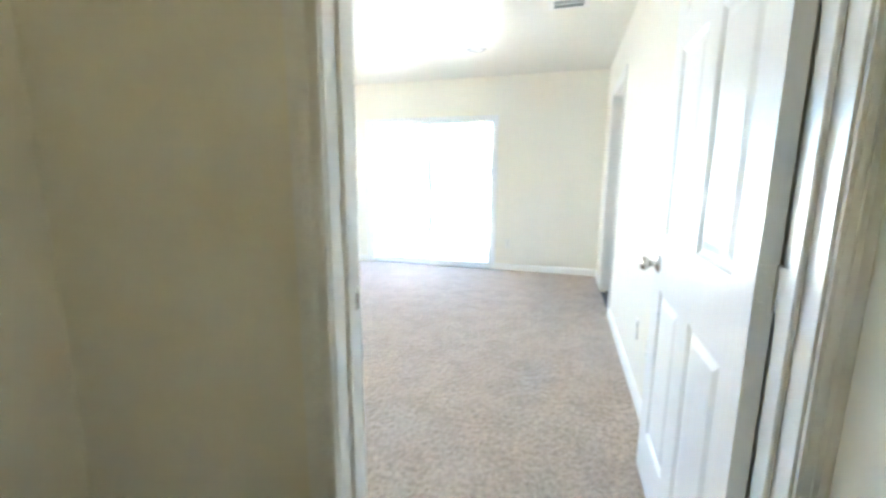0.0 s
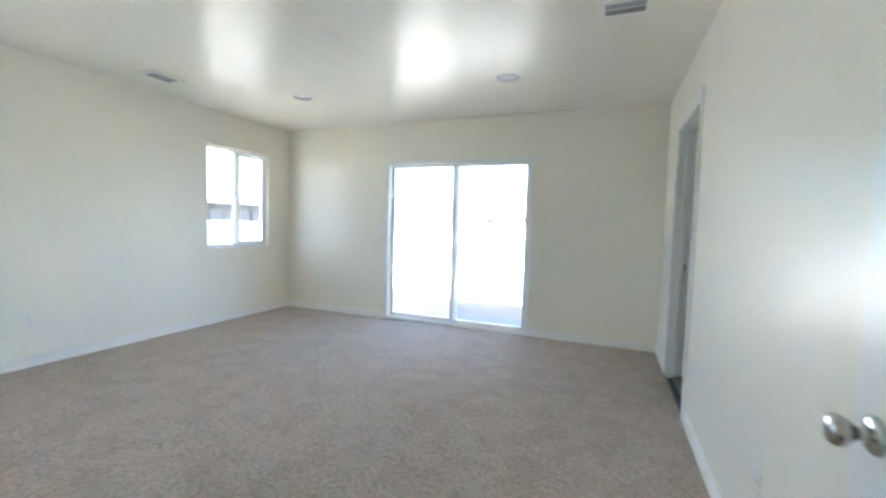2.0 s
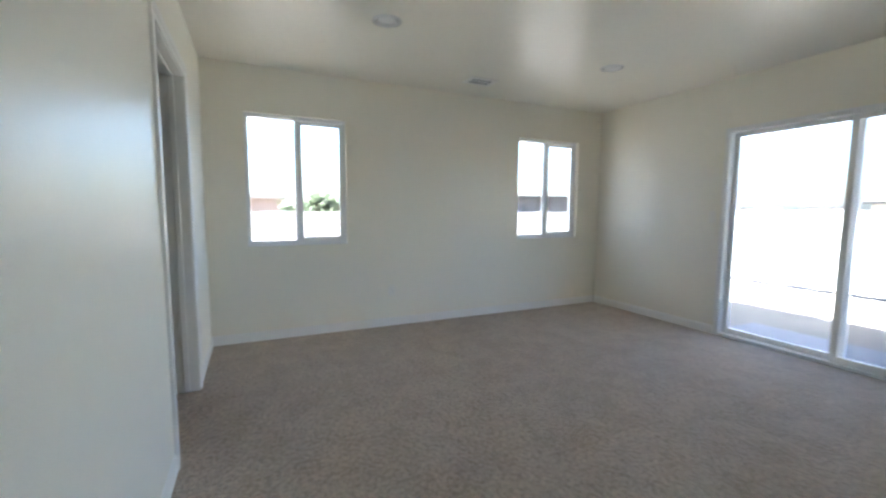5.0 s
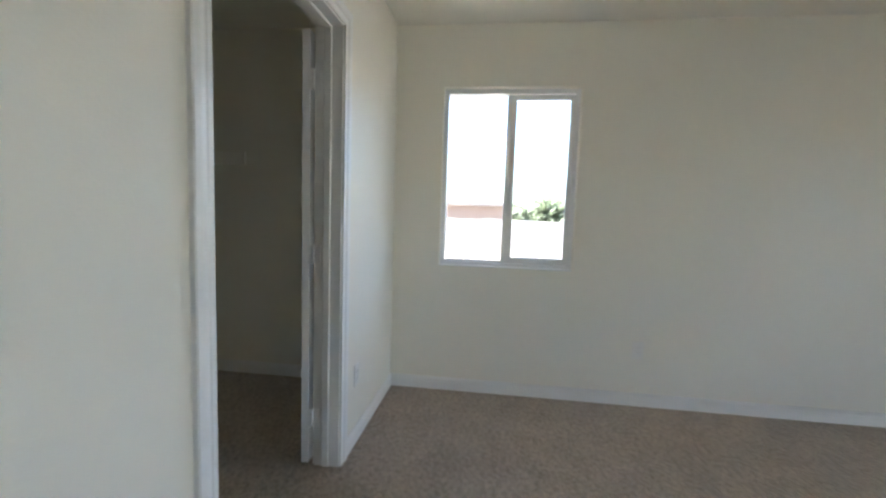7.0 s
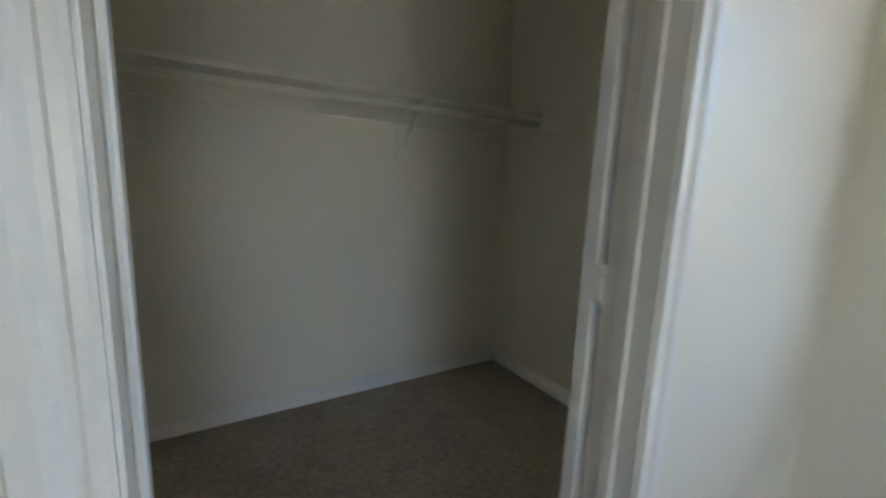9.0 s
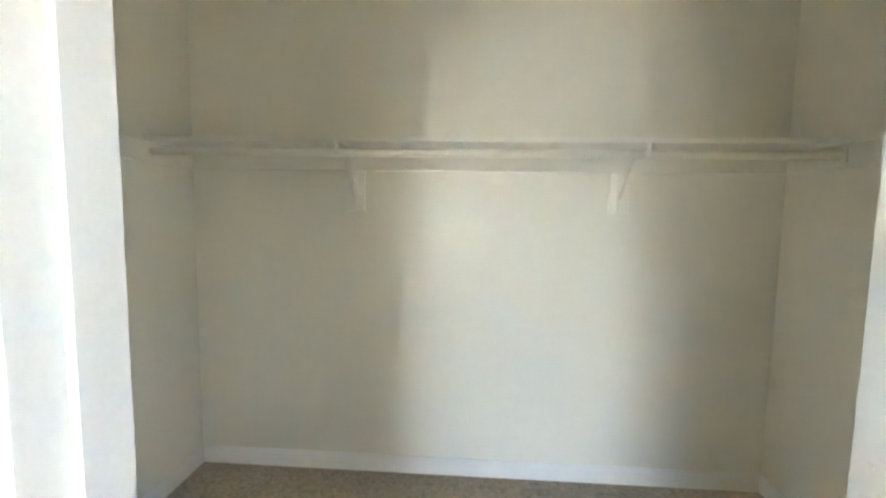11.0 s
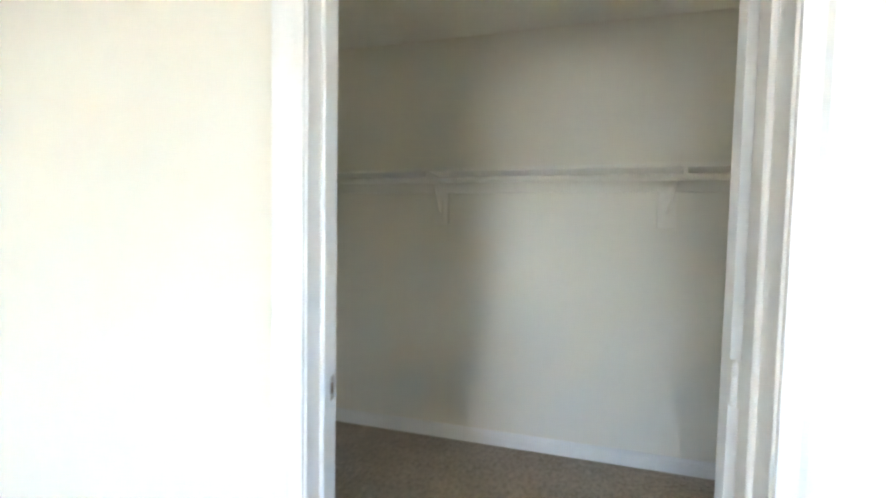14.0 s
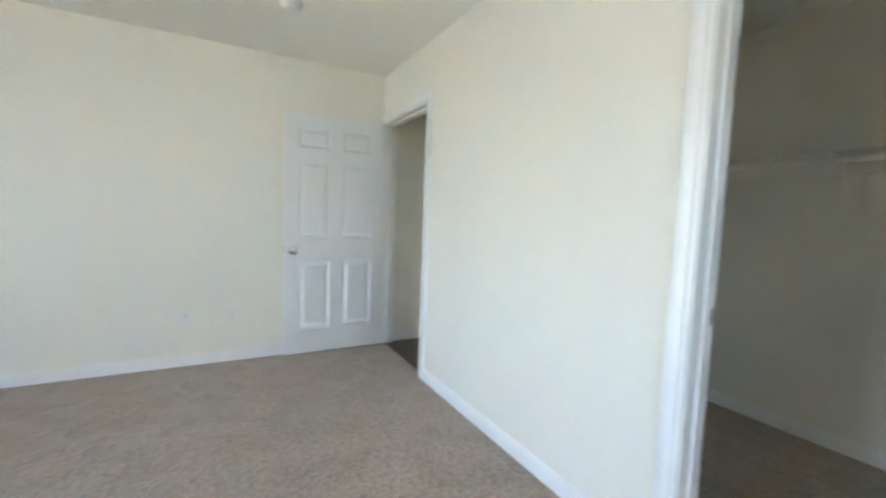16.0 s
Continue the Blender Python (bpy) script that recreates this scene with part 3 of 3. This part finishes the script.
def vent(x, y, turn):
    top = thing("ceiling_vent", pose(x, y, H, 0, 0, turn), "white metal ceiling air register, the shade of its two slots painted grey", "air vent", group="ceiling air registers")
    bm = slab_with_holes([-0.15, 0.15], [-0.10, 0.10], [(-0.105, 0.105, -0.062, -0.006), (-0.105, 0.105, 0.006, 0.062)], -0.008, -0.0005, z_put)
    bmesh.ops.bevel(bm, geom=[e for e in bm.edges if e.calc_face_angle(0) > 0.5], offset=0.002, segments=1, affect="EDGES")
    part("frame", bm, TRIM, top)
    # Grey sheet and slats put the shade inside the slots into the colour.
    part("backing", boxed(-0.12, 0.12, -0.075, 0.075, -0.0018, -0.0008), SLOT_SHADE, top)
    for k in range(8):
        v = -0.055 + k * 0.0145 + (0.012 if k > 3 else 0)
        part("slat", boxed(-0.105, 0.105, -0.0005, 0.0005, -0.003, 0.003), SLOT_SHADE, top, at=pose(0, v, -0.0048, 35 if k < 4 else -35))


vent(-0.476, 2.47, 0)
vent(-4.25, 2.42, 90)

bm = lathe([(0, -0.006), (0.030, -0.0065), (0.043, -0.005), (0.045, -0.002), (0.040, -0.001), (0.040, 0.0)], 32)
tagged(part("cover_plate", bm, TRIM, at=pose(-2.295, 2.25, H), smooth=True), "small round white ceiling cover plate", "cover plate")

det = thing("smoke_detector", pose(-0.93, 0.94, H), "white round plastic smoke detector", "smoke detector")
part("base", lathe([(0, -0.012), (0.064, -0.012), (0.068, -0.008), (0.068, 0.0)], 40), PLASTIC, det, smooth=True)
part("cover", lathe([(0, -0.046), (0.028, -0.046), (0.044, -0.042), (0.052, -0.034), (0.054, -0.022), (0.060, -0.018), (0.061, -0.0122)], 40), PLASTIC, det, smooth=True)


def flush_mount(cx, cy, label):
    top = thing("flush_mount_light", pose(cx, cy, H), label, "ceiling light")
    part("canopy", lathe([(0, -0.022), (0.09, -0.022), (0.115, -0.014), (0.12, 0.0)], 40), BRONZE, top, smooth=True)
    dome = [(0.138, -0.040)]
    for i in range(1, 12):
        a = i / 11 * math.pi / 2
        dome.append((0.138 * math.cos(a) if i < 11 else 0.0, -0.040 - 0.115 * math.sin(a)))
    part("glass_dome", lathe([(0.10, -0.030), (0.135, -0.034)] + dome, 48), FROST, top, "white frosted glass dome", smooth=True)
    part("rim", lathe([(0.139, -0.030), (0.146, -0.032), (0.147, -0.044), (0.140, -0.047), (0.134, -0.040), (0.139, -0.030)], 48), BRONZE, top, smooth=True)
    for k in range(3):
        bm = bmesh.new()
        rings = []
        for i in range(9):
            a = i / 8 * radians(62)
            r, z = 0.147 * math.cos(a) + 0.004, -0.036 - 0.122 * math.sin(a)
            w = 0.017 * (1 - 0.65 * i / 8)
            rings.append([bm.verts.new((r, -w, z)), bm.verts.new((r + 0.004, -w, z - 0.003)), bm.verts.new((r + 0.004, w, z - 0.003)), bm.verts.new((r, w, z))])
        for p, q in zip(rings, rings[1:]):
            for i in range(4):
                bm.faces.new((p[i], p[(i + 1) % 4], q[(i + 1) % 4], q[i]))
        bm.faces.new(rings[0])
        bm.faces.new(rings[-1])
        bmesh.ops.recalc_face_normals(bm, faces=bm.faces[:])
        part("arm", bm, BRONZE, top, at=pose(0, 0, 0, 0, 0, 120 * k + 30))
    part("finial", lathe([(0.004, -0.148), (0.019, -0.153), (0.021, -0.158), (0.016, -0.164), (0.008, -0.168), (0.005, -0.172), (0.006, -0.176), (0, -0.181)], 24), BRONZE, top, "dark bronze finial", smooth=True)


flush_mount(-3.22, -0.99, "frosted glass dome light with dark bronze arms, switched off")
# Assumed fixture, copied from the closet's, added to go with the unseen hall lamp.
flush_mount(ASSUMED_LAMP[0], ASSUMED_LAMP[1], "assumed unseen hall light, copy of the closet's bronze and glass dome fixture")

# ---- plates on the walls ----


def wall_plate(kind, at):
    """An outlet or a rocker switch; the wall is the plane y = 0 and the plate looks towards -y."""
    if kind == "outlet":
        top = thing("wall_outlet", at, "white duplex outlet with a plastic cover plate", "outlet", group="wall outlets")
    else:
        top = thing("light_switch", at, "white rocker light switch with a plastic cover plate", "light switch", group="light switches")
    part("cover_plate", boxed(-0.035, 0.035, -0.0055, -0.0003, -0.0575, 0.0575, 0.002), PLASTIC, top)
    if kind == "outlet":
        for z in (-0.0195, 0.0195):
            face = part("receptacle", boxed(-0.0165, 0.0165, -0.0075, -0.004, z - 0.0135, z + 0.0135, 0.003), PLASTIC, top)
            for x in (-0.0065, 0.0065):
                part("slot", boxed(x - 0.0011, x + 0.0011, -0.0079, -0.0074, z - 0.002, z + 0.006), DARKSLOT, face)
    else:
        part("rocker", boxed(-0.0165, 0.0165, -0.0090, -0.004, -0.033, 0.033, 0.003), PLASTIC, top, at=pose(0, 0, 0, 3))


wall_plate("switch", pose(-3.22, N, 1.16))
wall_plate("outlet", pose(-1.12, N, 0.36))
wall_plate("outlet", pose(0, 1.56, 0.37, 0, 0, -90))
wall_plate("outlet", pose(0, 1.24, 0.37, 0, 0, -90))
wall_plate("outlet", pose(W, 1.66, 0.375, 0, 0, 90))
wall_plate("switch", pose(-1.13, 0, 1.13, 0, 0, 180))
wall_plate("outlet", pose(-3.98, 0, 0.366, 0, 0, 180))

# ---- closet shelf and rod ----
ST, SD = 1.636, 0.315      # top of the shelf, its depth
shelf = thing("closet_shelf", pose(0, 0, 0), "white painted closet shelf on a wooden cleat with two brackets", "shelf")
part("board", boxed(CW + 0.003, CE - 0.003, BACK + 0.002, BACK + SD, ST - 0.019, ST, 0.0015, 1), SHELF, shelf)
part("cleat", boxed(CW + 0.003, CE - 0.003, BACK + 0.001, BACK + 0.019, ST - 0.107, ST - 0.020, 0.002, 1), SHELF, shelf)
part("side_cleat", boxed(CW + 0.001, CW + 0.019, BACK + 0.02, -1.09, ST - 0.107, ST - 0.020, 0.002, 1), SHELF, shelf)
part("side_cleat", boxed(CE - 0.019, CE - 0.001, BACK + 0.02, -1.09, ST - 0.107, ST - 0.020, 0.002, 1), SHELF, shelf)
RZ, RY = ST - 0.062, BACK + SD - 0.022


def shelf_bracket(x):
    b = part("bracket_board", boxed(x - 0.045, x + 0.045, BACK + 0.001, BACK + 0.019, 1.335, ST - 0.108, 0.002, 1), SHELF, shelf)
    part("bracket_arm", boxed(x - 0.009, x + 0.009, BACK + 0.019, BACK + SD - 0.004, ST - 0.032, ST - 0.0195, 0.002, 1), SHELF, b)
    lo, hi = Vector((x, BACK + 0.021, 1.41)), Vector((x, BACK + 0.19, ST - 0.034))
    bm = swept([(-0.006, -0.002), (0.006, -0.002), (0.006, 0.002), (-0.006, 0.002)], lo, hi, (hi - lo).cross(Vector((1, 0, 0))).normalized())
    part("brace", bm, SHELF, b)
    part("bracket_leg", boxed(x - 0.008, x + 0.008, BACK + 0.019, BACK + 0.023, 1.35, ST - 0.033, 0.001, 1), SHELF, b)
    bm = boxed(x - 0.009, x + 0.009, RY + 0.014, RY + 0.0195, RZ - 0.012, ST - 0.018, 0.001, 1)
    part("rod_hook", bm, SHELF, b)


for x in (-2.722, -3.972):
    shelf_bracket(x)
rod = part("hanging_rod", lathe([(0, 0), (0.0165, 0), (0.0165, CE - CW - 0.05), (0, CE - CW - 0.05)], 24), SHELF, shelf, "white painted wooden hanging rod", pose(CW + 0.025, RY, RZ, 0, 90, 0), True)
for x in (CW + 0.019, CE - 0.025):
    part("rod_socket", boxed(x, x + 0.006, RY - 0.03, RY + 0.03, RZ - 0.03, RZ + 0.03, 0.002), SHELF, rod.parent)

# ---- outside ----
G = -0.16
bm = bmesh.new()
bm.faces.new([bm.verts.new(p) for p in ((-900, -900, G), (900, -900, G), (900, 900, G), (-900, 900, G))])
structure("ground", bm, DIRT, "pale bare dirt yard running to the horizon", "ground")
structure("patio", boxed(-3.42, 0.3, N + EX + 0.002, 5.70, G - 0.05, -0.09, 0.01), CONCRETE, "small grey concrete patio slab outside the glass door", "patio")


def fence(name, start, end, top_z, mat, label):
    """Vertical boards between posts."""
    start, end = Vector((*start, G)), Vector((*end, G))
    run = end - start
    n = int(run.length / 0.15)
    turn = math.degrees(math.atan2(run.y, run.x))
    top = thing(name, Matrix.Translation(start) @ pose(0, 0, 0, 0, 0, turn), label, "fence")
    rng = random.Random(len(name) + n)
    first = None
    for i in range(n):
        m = pose(i * 0.15, rng.uniform(-0.004, 0.004), rng.uniform(-0.014, 0.012), 0, rng.uniform(-0.3, 0.3), 0)
        if first is None:
            first = part("board", boxed(0.004, 0.146, -0.011, 0.011, 0.062, top_z - G), mat, top, at=m)
        else:
            again(first, top, m)
    for z in (0.3, (top_z - G) - 0.3):
        part("rail", boxed(0, n * 0.15, 0.0125, 0.05, z - 0.045, z + 0.045), mat, top)
    first = None
    for i in range(0, n, 16):
        m = pose(i * 0.15, 0.096, 0)
        first = part("post", boxed(-0.045, 0.045, -0.045, 0.045, 0, top_z - G - 0.05), mat, top, at=m) if first is None else again(first, top, m)
    return top


fence("fence_north", (-8.8, 9.12), (7, 9.1), 1.24, BOARD, "wooden board fence behind the yard, coloured extra pale to bounce light")
fence("fence_west", (-8.6, -4), (-8.8, 9.12), 1.17, BOARD, "low wooden board fence beside the yard, coloured extra pale to look sunlit")


def house(name, x, y, turn, w, d, eave, ridge, wall_mat, label, battens=0, porch=None, fascia=True):
    top = thing(name, pose(x, y, G, 0, 0, turn), label, "house")
    part("wall", boxed(-w / 2, w / 2, -d / 2, d / 2, 0, eave), wall_mat, top)
    o = 0.6
    bm = bmesh.new()
    lo = [bm.verts.new(p) for p in ((-w / 2 - o, -d / 2 - o, eave), (w / 2 + o, -d / 2 - o, eave), (w / 2 + o, d / 2 + o, eave), (-w / 2 - o, d / 2 + o, eave))]
    up = [bm.verts.new((v.co.x, v.co.y, eave + 0.16)) for v in lo]
    r = [bm.verts.new((-w / 2 + d / 2, 0, ridge)), bm.verts.new((w / 2 - d / 2, 0, ridge))]
    bm.faces.new(lo[::-1])
    for i in range(4):
        bm.faces.new((lo[i], lo[(i + 1) % 4], up[(i + 1) % 4], up[i]))
    bm.faces.new((up[0], up[1], r[1], r[0]))
    bm.faces.new((up[1], up[2], r[1]))
    bm.faces.new((up[2], up[3], r[0], r[1]))
    bm.faces.new((up[3], up[0], r[0]))
    part("roof", bm, ROOF, top)
    # Black strip on the eave front paints the shade found under it.
    if fascia:
        part("fascia", boxed(-w / 2 - o, w / 2 + o, -d / 2 - o - 0.03, -d / 2 - o - 0.002, eave - 0.06, eave + 0.15), EAVE_BATTEN_BLACK, top)
    for k in range(battens):
        u = -w / 2 + (k + 0.5) * w / battens
        part("batten", boxed(u - 0.05, u + 0.05, -d / 2 - 0.04, -d / 2 - 0.001, 0, eave - 0.01), EAVE_BATTEN_BLACK, top)
    # Black board in place of the porch recess's shade, no real valance.
    if porch:
        part("porch_shade", boxed(porch[0], porch[1], -d / 2 - o, -d / 2 - o + 0.05, eave - porch[2], eave - 0.07), EAVE_BATTEN_BLACK, top, "black board standing in for the porch's shade")


house("house_brown", -34, -0.3, 90, 5.0, 8, 2.05, 2.2, REDSTUCCO, "distant single-storey brown stucco house with a low roof", fascia=False)
house("house_grey", -33, 23.0, 78, 19, 9, 2.40, 2.75, GREYBOARD, "distant low grey board house with a black strip along the eave", battens=17)
house("house_pale", -7.6, 42.5, -35, 13, 8, 2.02, 2.5, STUCCO, "distant pale house, its eave and porch shade put in as black boards", porch=(-2.2, -0.8, 0.45))
house("shed", -19.7, 47, 2, 1.2, 3, 1.72, 1.9, STUCCO, "distant small pale shed, its eave shade put in as a black strip")
house("shed", -25.6, 48, -6, 0.8, 3, 1.66, 1.8, STUCCO, "distant small pale shed, its eave shade put in as a black strip")


def tree(x, y, height, spread, seed, label):
    rng = random.Random(seed)
    top = thing("tree", pose(x, y, G), label, "tree", group="trees beyond the fence")
    bm = bmesh.new()
    def limb(a, b, r0, r1):
        d = (b - a).normalized()
        s = d.orthogonal().normalized()
        t = d.cross(s)
        A = [bm.verts.new(a + (s * math.cos(k * math.pi / 3) + t * math.sin(k * math.pi / 3)) * r0) for k in range(6)]
        B = [bm.verts.new(b + (s * math.cos(k * math.pi / 3) + t * math.sin(k * math.pi / 3)) * r1) for k in range(6)]
        for k in range(6):
            bm.faces.new((A[k], A[(k + 1) % 6], B[(k + 1) % 6], B[k]))
        bm.faces.new(B)
    fork = Vector((rng.uniform(-0.1, 0.1), rng.uniform(-0.1, 0.1), height * 0.35))
    limb(Vector((0, 0, -0.05)), fork, 0.05, 0.035)
    tips = []
    for k in range(9):
        a = k * 2.4 + rng.uniform(-0.4, 0.4)
        tip = Vector((math.cos(a) * spread * rng.uniform(0.35, 0.8), math.sin(a) * spread * rng.uniform(0.35, 0.8), height * rng.uniform(0.55, 0.95)))
        limb(fork, fork.lerp(tip, 0.55) + Vector((0, 0, 0.15)), 0.022, 0.014)
        limb(fork.lerp(tip, 0.55) + Vector((0, 0, 0.15)), tip, 0.014, 0.004)
        tips += [tip, fork.lerp(tip, 0.75)]
    part("trunk", bm, BARK, top)
    verts, faces = [], []
    for tip in tips:
        for _ in range(240):
            p = tip + Vector((rng.gauss(0, 1), rng.gauss(0, 1), rng.gauss(0, 0.75))) * spread * 0.24
            d = Vector((rng.gauss(0, 1), rng.gauss(0, 1), rng.gauss(0, 0.6))).normalized()
            s = d.orthogonal().normalized() * rng.uniform(0.02, 0.036)
            d = d * rng.uniform(0.05, 0.09)
            i = len(verts)
            verts += [p, p + d * 0.5 + s, p + d, p + d * 0.5 - s]
            faces.append((i, i + 1, i + 2, i + 3))
    mesh = bpy.data.meshes.new("crown")
    mesh.from_pydata(verts, [], faces)
    mesh.materials.append(LEAF)
    crown = new("crown", mesh)
    crown.parent = top


hedge = random.Random(12)
for k in range(7):
    x, y, h, spread = -9.7 + hedge.uniform(-0.15, 0.15), 1.3 + 0.3 * k, hedge.uniform(1.52, 1.72), hedge.uniform(0.36, 0.46)
    tree(x, y, h, spread, k, "leafy green tree beyond the yard fence")

# ---- hall floor planks, last ----
hall_floor = structure("floor_hall", boxed(HW, 0, HS, -0.05, -0.024, -0.014), DARKSLOT, "dark wood plank hall floor", "floor")
threshold = structure("threshold", boxed(ENTRY[0], ENTRY[1], -0.062, -0.045, -0.012, 0.003, 0.003), PLANK, "dark wood threshold strip between carpet and planks", "threshold")
rng = random.Random(5)
shared = {}
x = HW
while x < -0.02:
    wide = min(0.125, -x)
    y = -0.064 if (ENTRY[0] < x + wide and x < ENTRY[1]) else -TH
    first = rng.uniform(0.4, 1.2)
    while y > HS + 0.01:
        long = min(first, y - HS)
        first = 1.2
        key = (round(wide, 3), round(long, 3))
        m = pose(x, y - long, -0.0138)
        if key in shared:
            again(shared[key], hall_floor, m)
        else:
            shared[key] = part("plank", boxed(0.0008, wide - 0.0008, 0.0008, long - 0.0008, 0, 0.0125, 0.0012, 1), PLANK, hall_floor, at=m)
        y -= long
    x += 0.125
